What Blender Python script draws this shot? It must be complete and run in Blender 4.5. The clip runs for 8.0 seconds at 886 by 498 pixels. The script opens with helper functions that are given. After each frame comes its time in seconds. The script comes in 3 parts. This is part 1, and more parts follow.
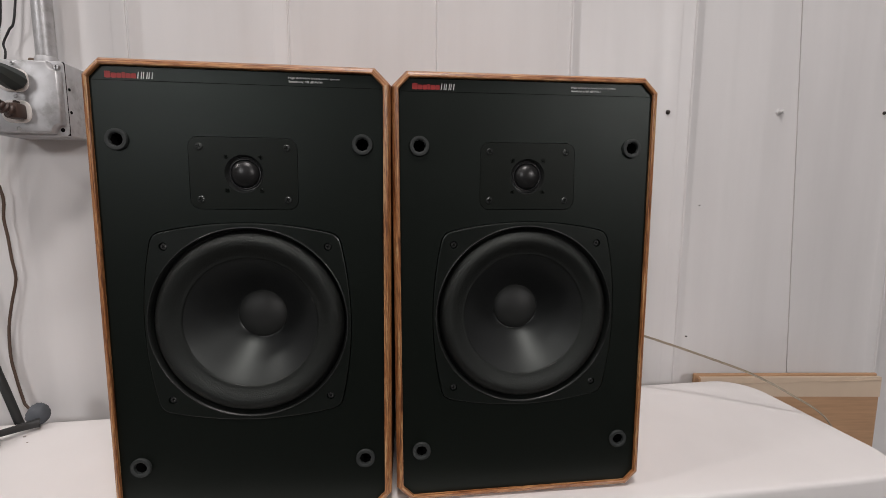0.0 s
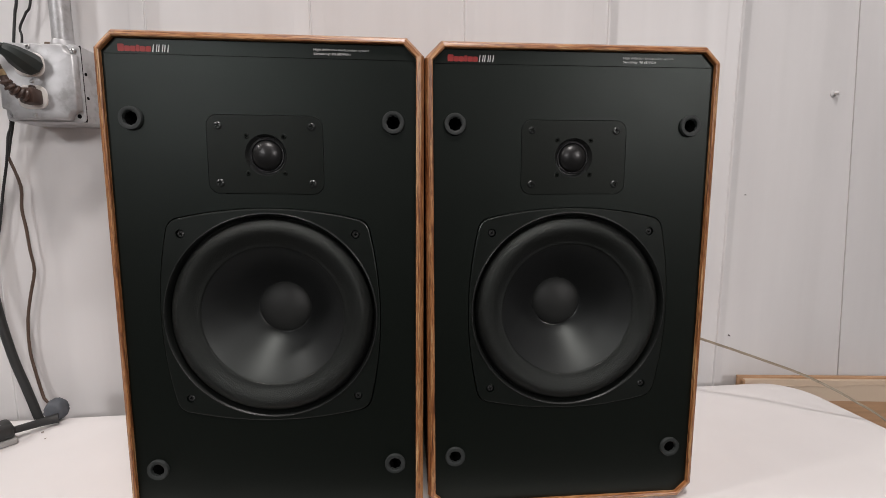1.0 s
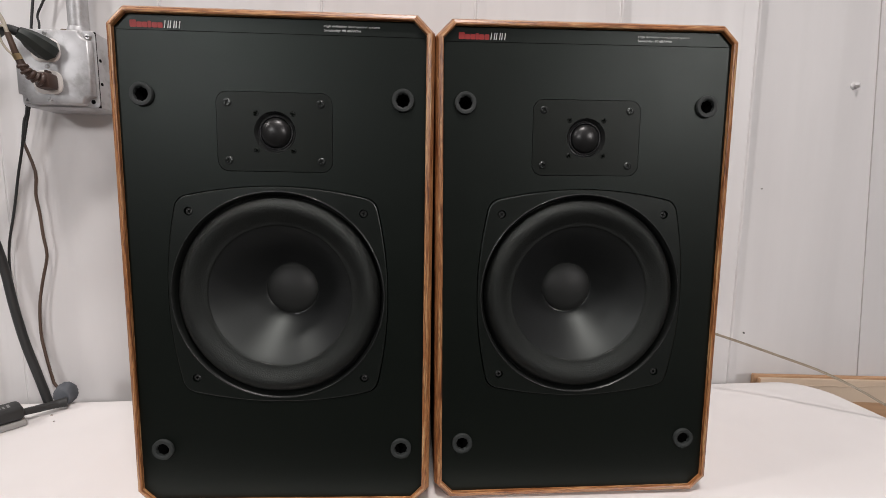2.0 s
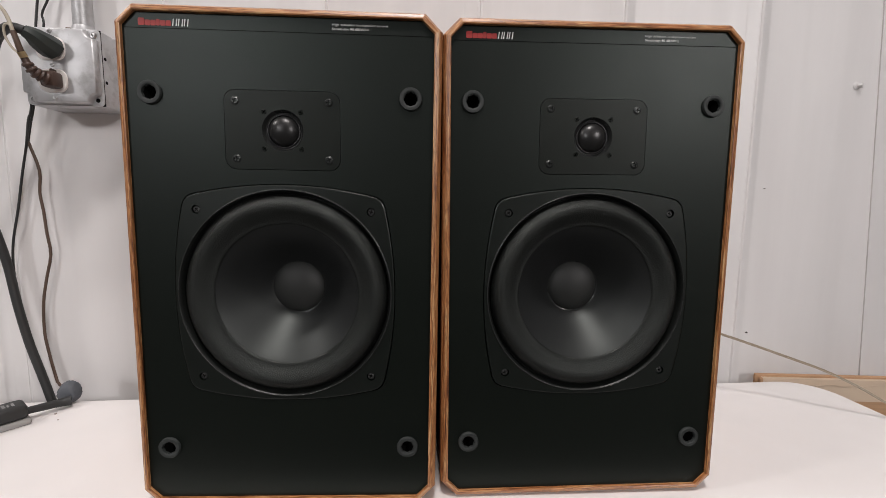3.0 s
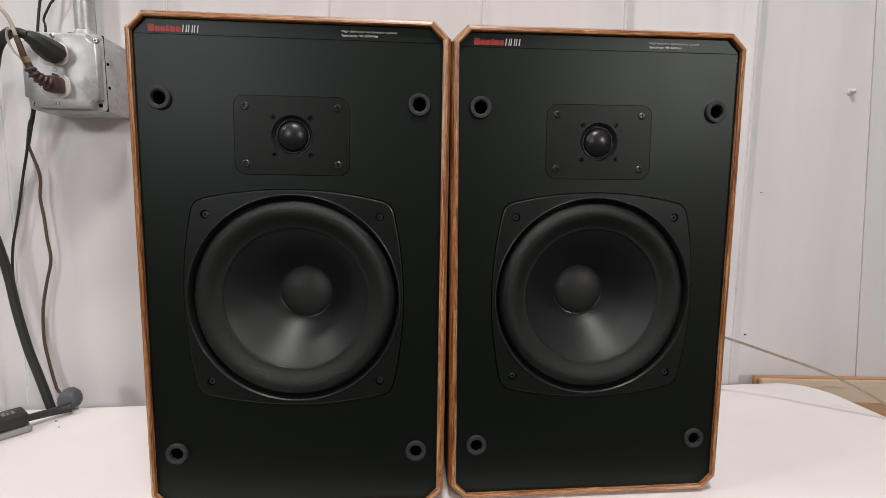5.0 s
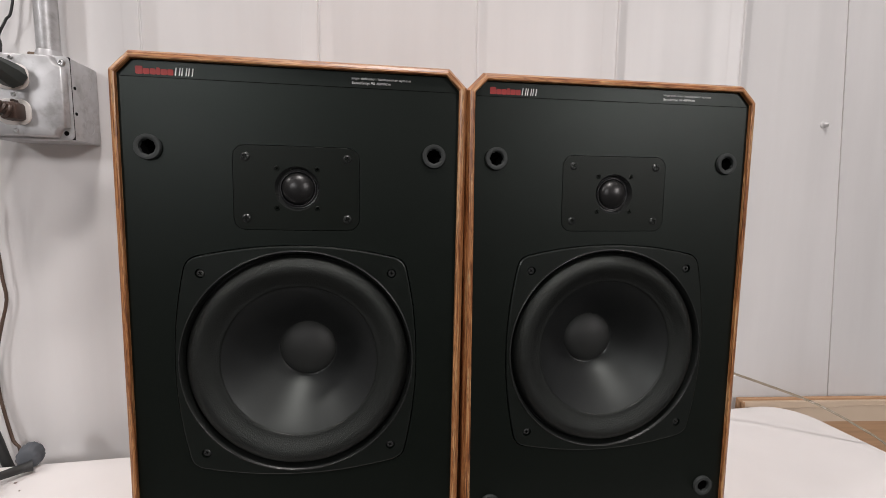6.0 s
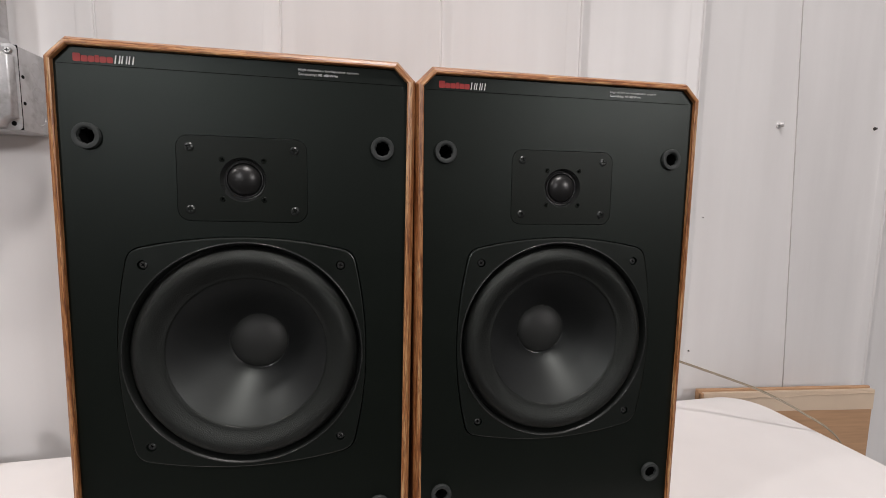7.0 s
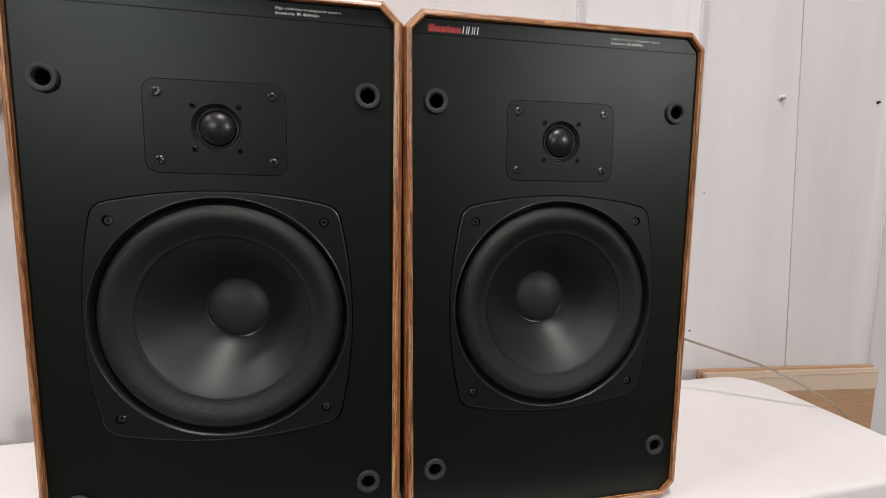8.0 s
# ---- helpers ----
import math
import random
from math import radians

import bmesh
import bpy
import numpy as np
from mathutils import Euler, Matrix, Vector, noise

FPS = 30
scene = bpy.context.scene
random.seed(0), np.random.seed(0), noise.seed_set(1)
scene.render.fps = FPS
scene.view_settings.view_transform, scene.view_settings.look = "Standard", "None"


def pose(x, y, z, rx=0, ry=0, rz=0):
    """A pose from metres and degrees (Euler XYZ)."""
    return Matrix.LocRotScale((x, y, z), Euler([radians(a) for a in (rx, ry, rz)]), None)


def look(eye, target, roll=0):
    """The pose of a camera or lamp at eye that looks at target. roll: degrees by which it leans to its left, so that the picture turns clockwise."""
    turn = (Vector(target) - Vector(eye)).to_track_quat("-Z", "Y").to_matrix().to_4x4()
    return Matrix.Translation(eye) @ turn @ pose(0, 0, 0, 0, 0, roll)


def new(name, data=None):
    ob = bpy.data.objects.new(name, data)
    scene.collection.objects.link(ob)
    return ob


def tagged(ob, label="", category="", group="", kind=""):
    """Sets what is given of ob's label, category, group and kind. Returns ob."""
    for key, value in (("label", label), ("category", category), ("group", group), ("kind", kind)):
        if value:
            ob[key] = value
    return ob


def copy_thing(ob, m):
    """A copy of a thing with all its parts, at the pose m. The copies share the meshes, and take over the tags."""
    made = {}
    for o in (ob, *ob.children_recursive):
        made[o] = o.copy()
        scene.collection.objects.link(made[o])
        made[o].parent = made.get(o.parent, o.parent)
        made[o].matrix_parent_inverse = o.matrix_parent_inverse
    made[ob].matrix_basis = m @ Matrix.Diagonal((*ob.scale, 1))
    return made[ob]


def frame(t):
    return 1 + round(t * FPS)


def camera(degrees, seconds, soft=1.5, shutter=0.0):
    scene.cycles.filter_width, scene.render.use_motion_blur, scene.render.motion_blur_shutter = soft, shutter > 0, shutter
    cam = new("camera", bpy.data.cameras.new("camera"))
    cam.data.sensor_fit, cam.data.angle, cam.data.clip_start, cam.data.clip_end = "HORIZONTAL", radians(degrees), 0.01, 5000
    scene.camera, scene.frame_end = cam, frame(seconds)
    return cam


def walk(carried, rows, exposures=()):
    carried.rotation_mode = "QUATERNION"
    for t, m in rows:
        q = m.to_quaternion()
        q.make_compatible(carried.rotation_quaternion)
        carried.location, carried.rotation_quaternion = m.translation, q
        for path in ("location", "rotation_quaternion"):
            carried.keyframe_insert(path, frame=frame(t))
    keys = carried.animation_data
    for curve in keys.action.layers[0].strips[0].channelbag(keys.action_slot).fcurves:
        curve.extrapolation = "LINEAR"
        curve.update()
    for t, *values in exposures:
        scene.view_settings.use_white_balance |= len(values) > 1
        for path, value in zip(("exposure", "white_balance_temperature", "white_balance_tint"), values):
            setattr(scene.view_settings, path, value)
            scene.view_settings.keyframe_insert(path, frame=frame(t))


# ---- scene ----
cam = camera(92.2, 8.0, soft=0.8, shutter=0.3)
PATH = [
    (0, (0.0200, -0.4208, 1.0450), (0.2957, 1.5464, 0.8123), 0.18),
    (0.5, (0.0141, -0.3951, 1.0424), (0.2580, 1.5749, 0.7982), -0.10),
    (1, (0.0045, -0.3836, 1.0328), (0.2114, 1.5903, 0.7864), 0.02),
    (1.5, (0.0039, -0.3802, 1.0173), (0.1821, 1.5971, 0.7748), 0.40),
    (1.7, (0.0059, -0.3802, 1.0133), (0.1713, 1.6001, 0.7841), 0.50),
    (3, (-0.0020, -0.3804, 1.0101), (0.1669, 1.5994, 0.7823), 0.61),
    (3.5, (-0.0026, -0.3810, 1.0099), (0.1688, 1.5991, 0.7862), 0.56),
    (4, (-0.0087, -0.3794, 1.0112), (0.1695, 1.6001, 0.7880), 0.57),
    (4.2, (-0.0087, -0.3804, 1.0082), (0.1683, 1.6010, 0.8002), 0.57),
    (5.3, (-0.0176, -0.3832, 1.0110), (0.2034, 1.5935, 0.8015), 0.39),
    (5.5, (-0.0196, -0.3882, 1.0090), (0.2392, 1.5844, 0.8047), 0.39),
    (5.7, (-0.0260, -0.3802, 1.0145), (0.2856, 1.5868, 0.8335), 0.35),
    (5.8, (-0.0343, -0.3743, 1.0277), (0.2868, 1.5916, 0.8519), 0.44),
    (6, (-0.0517, -0.3543, 1.0562), (0.2882, 1.6060, 0.8517), 0.70),
    (6.5, (-0.0315, -0.3573, 1.0596), (0.3340, 1.5974, 0.8463), 0.76),
    (7, (-0.0232, -0.3639, 1.0518), (0.3899, 1.5815, 0.8402), 0.99),
    (7.5, (-0.0164, -0.3631, 1.0357), (0.4088, 1.5798, 0.8249), 0.95),
    (8, (-0.0145, -0.3446, 1.0164), (0.4150, 1.5959, 0.7926), 0.57),
]
EXPOSURES = [(0, -0.37), (0.5, -0.27), (1, -0.2), (1.5, -0.13), (3, -0.09), (4, -0.09), (5.5, -0.08), (6.5, -0.07), (7.5, -0.04), (8, 0.06)]
walk(cam, [(t, look(eye, target, roll)) for t, eye, target, roll in PATH], EXPOSURES)

# ---- light: a ceiling strip over the table, a small fixture beside it, two broad unseen fill lamps added further back ----
def area(name, place, target, size, watts, colour):
    lamp = bpy.data.lights.new(name, "AREA")
    lamp.shape, lamp.size, lamp.size_y = "RECTANGLE", size[0], size[1]
    lamp.energy, lamp.color = watts, colour
    ob = new(name, lamp)
    ob.matrix_world = look(place, target)
    return ob


WARM = (1.0, 0.937, 0.917)
area("ceiling_and_fill_lamp", (-2.70, -0.62, 3.42), (-2.70, -0.62, 0), (0.30, 0.20), 42, WARM)
area("ceiling_and_fill_lamp", (-0.04, -0.93, 3.42), (-0.04, -0.93, 0), (0.40, 0.24), 51, WARM)
# fill, added to lighten the wall and give the black baffles their sheen
area("ceiling_and_fill_lamp", (3.85, -5.6, 3.42), (3.85, -2.6, 0), (0.8, 1.6), 295, (1.0, 0.94, 0.935))
area("ceiling_and_fill_lamp", (-3.6, -5.6, 3.42), (-3.6, -2.6, 0), (0.8, 1.6), 190, (1.0, 0.97, 0.98))

world = bpy.data.worlds.new("world")
world.use_nodes = True
world.node_tree.nodes["Background"].inputs[0].default_value = (0.5, 0.5, 0.5, 1)
world.node_tree.nodes["Background"].inputs[1].default_value = 0.05
scene.world = world


# ---- materials ----
class Mat:
    """A Principled material with object-space noise helpers."""

    def __init__(self, name, colour, rough=0.5, metal=0.0, spec=0.5):
        self.m = bpy.data.materials.new(name)
        self.m.use_nodes = True
        self.t = self.m.node_tree
        self.b = self.t.nodes["Principled BSDF"]
        self.b.inputs["Base Color"].default_value = (*colour, 1)
        self.b.inputs["Roughness"].default_value = rough
        self.b.inputs["Metallic"].default_value = metal
        self.b.inputs["Specular IOR Level"].default_value = spec
        self.height = None

    def node(self, kind, **values):
        n = self.t.nodes.new(kind)
        for k, v in values.items():
            n.inputs[k.replace("_", " ")].default_value = v
        return n

    def link(self, a, b):
        self.t.links.new(a, b)

    def coords(self, scale=(1, 1, 1), shift=True):
        c = self.t.nodes.new("ShaderNodeTexCoord")
        mp = self.t.nodes.new("ShaderNodeMapping")
        mp.inputs["Scale"].default_value = scale
        self.link(c.outputs["Object"], mp.inputs["Vector"])
        if shift:
            info = self.t.nodes.new("ShaderNodeObjectInfo")
            mul = self.t.nodes.new("ShaderNodeMath")
            mul.operation = "MULTIPLY"
            mul.inputs[1].default_value = 7.0
            self.link(info.outputs["Random"], mul.inputs[0])
            self.link(mul.outputs[0], mp.inputs["Location"])
        return mp.outputs["Vector"]

    def noise(self, scale, stretch=(1, 1, 1), detail=4.0, rough=0.55, distort=0.0):
        n = self.t.nodes.new("ShaderNodeTexNoise")
        n.inputs["Scale"].default_value = scale
        n.inputs["Detail"].default_value = detail
        n.inputs["Roughness"].default_value = rough
        n.inputs["Distortion"].default_value = distort
        self.link(self.coords(stretch), n.inputs["Vector"])
        return n.outputs["Fac"]

    def ramp(self, fac, stops):
        r = self.t.nodes.new("ShaderNodeValToRGB")
        while len(r.color_ramp.elements) < len(stops):
            r.color_ramp.elements.new(0.5)
        for e, (p, c) in zip(r.color_ramp.elements, stops):
            e.position, e.color = p, (*c, 1) if len(c) == 3 else c
        self.link(fac, r.inputs["Fac"])
        return r.outputs["Color"]

    def mix(self, a, b, fac=0.5, blend="MIX"):
        n = self.t.nodes.new("ShaderNodeMix")
        n.data_type, n.blend_type = "RGBA", blend
        for sock, v in ((n.inputs[6], a), (n.inputs[7], b), (n.inputs[0], fac)):
            if isinstance(v, (int, float)):
                sock.default_value = v
            elif isinstance(v, tuple):
                sock.default_value = (*v, 1)
            else:
                self.link(v, sock)
        return n.outputs[2]

    def colour(self, c):
        self.link(c, self.b.inputs["Base Color"])
        return self

    def rough(self, fac, lo, hi):
        r = self.t.nodes.new("ShaderNodeMapRange")
        r.inputs["To Min"].default_value, r.inputs["To Max"].default_value = lo, hi
        self.link(fac, r.inputs["Value"])
        self.link(r.outputs[0], self.b.inputs["Roughness"])
        return self

    def bump(self, fac, strength=0.2, distance=0.001):
        n = self.t.nodes.new("ShaderNodeBump")
        n.inputs["Strength"].default_value, n.inputs["Distance"].default_value = strength, distance
        self.link(fac, n.inputs["Height"])
        if self.height:
            self.link(self.height, n.inputs["Normal"])
        self.height = n.outputs["Normal"]
        self.link(self.height, self.b.inputs["Normal"])
        return self


def plain(name, colour, rough=0.5, metal=0.0, spec=0.5, grain=0.0, scale=400.0, vary=0.12):
    """A plain surface with slight uneven tone and fine relief."""
    k = Mat(name, colour, rough, metal, spec)
    n = k.noise(scale * 0.04, detail=5)
    dark, light = tuple(c * (1 - vary) for c in colour), tuple(min(1, c * (1 + vary)) for c in colour)
    k.colour(k.ramp(n, [(0.3, dark), (0.7, light)]))
    k.rough(k.noise(scale * 0.1), max(0.02, rough - 0.07), min(1, rough + 0.07))
    if grain:
        k.bump(k.noise(scale, detail=2), grain, 0.0005)
    return k.m


def painted_steel():
    k = Mat("white_painted_steel", (0.7, 0.69, 0.69), 0.38)
    streak = k.noise(3.0, (6, 6, 0.5), 5)
    tone = k.ramp(streak, [(0.25, (0.655, 0.64, 0.635)), (0.75, (0.72, 0.705, 0.70))])
    blotch = k.ramp(k.noise(2.2, (1, 1, 0.6), 3), [(0.35, (0.93, 0.93, 0.93)), (0.65, (1, 1, 1))])
    k.colour(k.mix(tone, blotch, 1.0, "MULTIPLY"))
    k.rough(k.noise(8, (4, 4, 0.6)), 0.34, 0.5)
    k.bump(k.noise(5, (3, 1, 0.4), 2), 0.03, 0.004)
    return k.m


def oak():
    """Oak-look veneer; the grain runs along u of the mesh's own map, in metres."""
    k = Mat("oak_veneer", (0.3, 0.16, 0.07), 0.36)
    c = k.t.nodes.new("ShaderNodeUVMap")
    info = k.t.nodes.new("ShaderNodeObjectInfo")
    shift = k.t.nodes.new("ShaderNodeVectorMath")
    k.link(c.outputs["UV"], shift.inputs[0])
    k.link(info.outputs["Random"], shift.inputs[1])

    def along(scale, stretch, detail, rough, distort=0.0):
        mp = k.t.nodes.new("ShaderNodeMapping")
        mp.inputs["Scale"].default_value = (stretch, 1, 1)
        n = k.node("ShaderNodeTexNoise", Scale=scale, Detail=detail, Roughness=rough, Distortion=distort)
        k.link(shift.outputs[0], mp.inputs["Vector"])
        k.link(mp.outputs[0], n.inputs["Vector"])
        return n.outputs["Fac"]

    pores = along(1100, 0.085, 2, 0.5, 0.6)
    bands = along(420, 0.045, 5, 0.65, 0.9)
    tone = along(14, 1.0, 3, 0.5)
    base = k.ramp(bands, [(0.30, (0.12, 0.040, 0.014)), (0.42, (0.315, 0.114, 0.036)), (0.54, (0.52, 0.240, 0.092)), (0.68, (0.67, 0.455, 0.235))])
    lines = k.ramp(pores, [(0.40, (0.26, 0.17, 0.13)), (0.50, (1, 1, 1))])
    drift = k.ramp(tone, [(0.3, (0.84, 0.80, 0.77)), (0.7, (1, 1, 1))])
    k.colour(k.mix(k.mix(base, lines, 0.65, "MULTIPLY"), drift, 1.0, "MULTIPLY"))
    k.rough(bands, 0.30, 0.44)
    k.b.inputs["Coat Weight"].default_value = 0.40
    k.b.inputs["Coat Roughness"].default_value = 0.38
    k.bump(pores, 0.10, 0.0004)
    return k.m


def cardboard(name, colour):
    k = Mat(name, colour, 0.8, 0, 0.25)
    flute = k.noise(60, (0.2, 0.2, 3.0), 3)
    dark, light = tuple(c * 0.88 for c in colour), tuple(c * 1.1 for c in colour)
    k.colour(k.ramp(flute, [(0.3, dark), (0.7, light)]))
    k.bump(k.noise(500, detail=3), 0.15, 0.0004)
    return k.m


def galvanised():
    k = Mat("galvanised_steel", (0.62, 0.63, 0.65), 0.42, 0.45)
    v = k.t.nodes.new("ShaderNodeTexVoronoi")
    v.inputs["Scale"].default_value = 90
    k.link(k.coords(), v.inputs["Vector"])
    sp = k.ramp(v.outputs["Distance"], [(0.0, (0.53, 0.53, 0.54)), (1.0, (0.45, 0.45, 0.455))])
    dirt = k.ramp(k.noise(45, detail=8, rough=0.65), [(0.34, (0.74, 0.73, 0.71)), (0.5, (1, 1, 1))])
    k.colour(k.mix(sp, dirt, 1.0, "MULTIPLY"))
    k.rough(k.noise(35, detail=5), 0.36, 0.52)
    k.bump(k.noise(45, detail=3), 0.16, 0.0014)
    return k.m


def rubber_roll():
    k = Mat("textured_rubber", (0.02, 0.019, 0.018), 0.5, 0, 0.50)
    fine = k.noise(900, detail=2)
    k.colour(k.ramp(fine, [(0.35, (0.0014, 0.0017, 0.0014)), (0.72, (0.0050, 0.0052, 0.0045))]))
    k.rough(k.noise(900), 0.28, 0.55)
    k.bump(k.noise(1350, detail=3), 1.0, 0.0006)
    return k.m


def poly_cone():
    k = Mat("black_polymer_cone", (0.0105, 0.0110, 0.0112), 0.5, 0, 0.52)
    k.colour(k.ramp(k.noise(30, detail=4), [(0.3, (0.0094, 0.0098, 0.0102)), (0.7, (0.0112, 0.0116, 0.0122))]))
    k.rough(k.noise(220, detail=4), 0.43, 0.51)
    k.bump(k.noise(700, detail=2), 0.08, 0.0004)
    return k.m


def baffle_vinyl():
    k = Mat("black_vinyl", (0.006, 0.007, 0.0065), 0.4, 0, 0.36)
    n = k.noise(14, detail=5)
    k.colour(k.ramp(n, [(0.3, (0.0010, 0.0021, 0.0011)), (0.7, (0.0016, 0.0029, 0.0016))]))
    k.b.inputs["Specular Tint"].default_value = (0.89, 1.0, 0.95, 1)
    k.rough(k.noise(40, detail=5), 0.40, 0.455)
    k.bump(k.noise(1300, detail=2), 0.06, 0.0003)
    return k.m


def table_plastic():
    k = Mat("white_moulded_plastic", (0.74, 0.72, 0.71), 0.5)
    n = k.noise(6, detail=6)
    k.colour(k.ramp(n, [(0.3, (0.76, 0.735, 0.725)), (0.7, (0.81, 0.785, 0.775))]))
    k.rough(k.noise(20), 0.45, 0.6)
    k.bump(k.noise(650, detail=2), 0.12, 0.0006)
    return k.m


STEEL = painted_steel()
OAK = oak()
BAFFLE, RUBBER, CONE = baffle_vinyl(), rubber_roll(), poly_cone()
PLATE = plain("black_moulded_plate", (0.0020, 0.0032, 0.0018), 0.43, 0, 0.28, 0.05, 900)
FRAME = plain("black_driver_frame", (0.0022, 0.0036, 0.0026), 0.35, 0, 0.56, 0.05, 900)
CAP = plain("black_dust_cap", (0.026, 0.0275, 0.0260), 0.55, 0, 0.45, 0.25, 900)
for black in (PLATE, FRAME, CONE, RUBBER):
    black.node_tree.nodes["Principled BSDF"].inputs["Specular Tint"].default_value = (0.93, 1.0, 0.96, 1)
DOME = plain("black_soft_dome", (0.0135, 0.0135, 0.0135), 0.34, 0, 0.45, 0.05, 700)
RING = plain("dark_grey_ring", (0.012, 0.012, 0.013), 0.34, 0, 0.5)
LIP = plain("dark_frame_lip", (0.055, 0.058, 0.057), 0.28, 0.6, 0.5)
GASKET = plain("black_paper_gasket", (0.010, 0.0115, 0.0105), 0.40, 0.15, 0.45, 0.1, 900)
GROMMET = plain("dark_grey_rubber", (0.027, 0.031, 0.030), 0.6, 0, 0.4, 0.1, 800)
# near-black that holds the shade inside holes, slits and grooves
HOLE_SHADE = plain("hollow_shade_black", (0.004, 0.004, 0.004), 0.9, 0, 0.1)
SCREW = plain("blackened_screw", (0.060, 0.064, 0.062), 0.31, 0.78)
SCREW_DARK = plain("black_screw", (0.085, 0.088, 0.086), 0.32, 0.7)
BEAD = plain("glossy_grey_bead", (0.05, 0.048, 0.046), 0.35, 0, 0.5, 0.5, 500)
RED = plain("red_print", (0.34, 0.024, 0.021), 0.5)
GREY_PRINT = plain("worn_grey_print", (0.22, 0.22, 0.22), 0.5)
WHITE = plain("white_print", (0.78, 0.78, 0.76), 0.5)
TABLE = table_plastic()
GALV = galvanised()
ZINC = plain("zinc_screw", (0.4, 0.4, 0.4), 0.35, 0.8)
RECEPT = plain("white_plastic", (0.74, 0.71, 0.68), 0.35)
BLACK_RUBBER = plain("black_cord_rubber", (0.022, 0.023, 0.023), 0.5, 0, 0.45, 0.15, 300)
GREEN_PLUG = plain("dark_green_rubber", (0.03, 0.038, 0.035), 0.5, 0, 0.45, 0.15, 300)
BROWN_PLUG = plain("brown_plastic", (0.062, 0.036, 0.027), 0.42, 0, 0.5, 0.15, 300)
BROWN_CORD = plain("brown_cord", (0.085, 0.052, 0.036), 0.5)
GREY_PLUG = plain("grey_rubber", (0.10, 0.11, 0.125), 0.6, 0, 0.4, 0.3, 250, 0.25)
CLEAR_CORD = plain("tinned_clear_wire", (0.31, 0.26, 0.195), 0.28, 0)
RUST = plain("rusty_screw", (0.10, 0.070, 0.050), 0.6, 0.4, 0.4, 0.4, 300, 0.4)
BRASS = plain("brass", (0.72, 0.55, 0.32), 0.3, 1.0)
PALE_CORD = plain("yellowed_clear_cord", (0.5, 0.45, 0.36), 0.25)
BRICK_GREY = plain("grey_plastic", (0.3, 0.3, 0.29), 0.5)
CARD = cardboard("brown_cardboard", (0.43, 0.262, 0.152))
TAPE = plain("tan_packing_tape", (0.60, 0.475, 0.36), 0.4, 0, 0.4, 0.1, 120)
CONCRETE = plain("grey_concrete", (0.062, 0.060, 0.058), 0.7, 0, 0.4, 0.3, 60)
CRUMB = plain("grey_brown_crumb", (0.3, 0.26, 0.24), 0.8)
BLOCK = plain("grey_painted_block", (0.13, 0.128, 0.126), 0.7, 0, 0.4, 0.2, 60)
EDGE = plain("darker_seam_grey", (0.54, 0.51, 0.50), 0.6)
SPECK = plain("dark_speck", (0.06, 0.05, 0.045), 0.8)


# ---- mesh helpers ----
def mesh_of(name, bm, material, smooth=None):
    bmesh.ops.recalc_face_normals(bm, faces=bm.faces)
    me = bpy.data.meshes.new(name)
    bm.to_mesh(me)
    bm.free()
    for m in material if isinstance(material, (list, tuple)) else [material]:
        me.materials.append(m)
    if smooth is not None:
        for p in me.polygons:
            p.use_smooth = True
        me.set_sharp_from_angle(angle=radians(smooth))
    return me


def part(name, bm, material, parent=None, label="", smooth=None):
    ob = new(name, mesh_of(name, bm, material, smooth))
    if parent is not None:
        ob.parent = parent
    return tagged(ob, label)


def thing(name, label, category, group="", kind="", at=(0, 0, 0), turn=0):
    ob = new(name)
    ob.empty_display_size = 0.05
    ob.matrix_world = pose(*at, 0, 0, turn)
    return tagged(ob, label, category, group, kind)


def box(x0, x1, y0, y1, z0, z1, bevel=0.0, segments=2):
    bm = bmesh.new()
    bmesh.ops.create_cube(bm, size=1)
    bmesh.ops.scale(bm, vec=(x1 - x0, y1 - y0, z1 - z0), verts=bm.verts)
    bmesh.ops.translate(bm, vec=((x0 + x1) / 2, (y0 + y1) / 2, (z0 + z1) / 2), verts=bm.verts)
    if bevel:
        bmesh.ops.bevel(bm, geom=bm.edges[:], offset=bevel, segments=segments, profile=0.5, affect="EDGES")
    return bm


def circle(cx, cz, r, n=48, start=0.0):
    return [(cx + r * math.cos(start + 2 * math.pi * i / n), cz + r * math.sin(start + 2 * math.pi * i / n)) for i in range(n)]


def round_rect(cx, cz, w, h, r, n=6):
    pts = []
    for sx, sz, a in ((1, 1, 0), (-1, 1, 90), (-1, -1, 180), (1, -1, 270)):
        ox, oz = cx + sx * (w / 2 - r), cz + sz * (h / 2 - r)
        for i in range(n + 1):
            b = radians(a + 90 * i / n)
            pts.append((ox + r * math.cos(b), oz + r * math.sin(b)))
    return pts


def bowed_square(cx, cz, a, n=14, m=5):
    """A square frame with bowed sides and round corners; a is half its width across the middle."""
    side = [(-0.80 + 1.60 * i / n, 1.0 - 0.14 * (-0.80 + 1.60 * i / n) ** 2) for i in range(n + 1)]
    for i in range(1, m):
        t = i / m
        p, q, r = (1 - t) ** 2, 2 * t * (1 - t), t * t
        side.append((p * 0.80 + q * 0.8902 + r * 0.9104, p * 0.9104 + q * 0.8902 + r * 0.80))
    pts = []
    for k in range(4):
        c, s = ((1, 0), (0, -1), (-1, 0), (0, 1))[k]
        pts += [(cx + a * (x * c - z * s), cz + a * (x * s + z * c)) for x, z in side]
    return pts


def cut_corners(cx, w, z0, z1, c):
    x0, x1 = cx - w / 2, cx + w / 2
    return [(x0, z0 + c), (x0 + c, z0), (x1 - c, z0), (x1, z0 + c), (x1, z1 - c), (x1 - c, z1), (x0 + c, z1), (x0, z1 - c)]


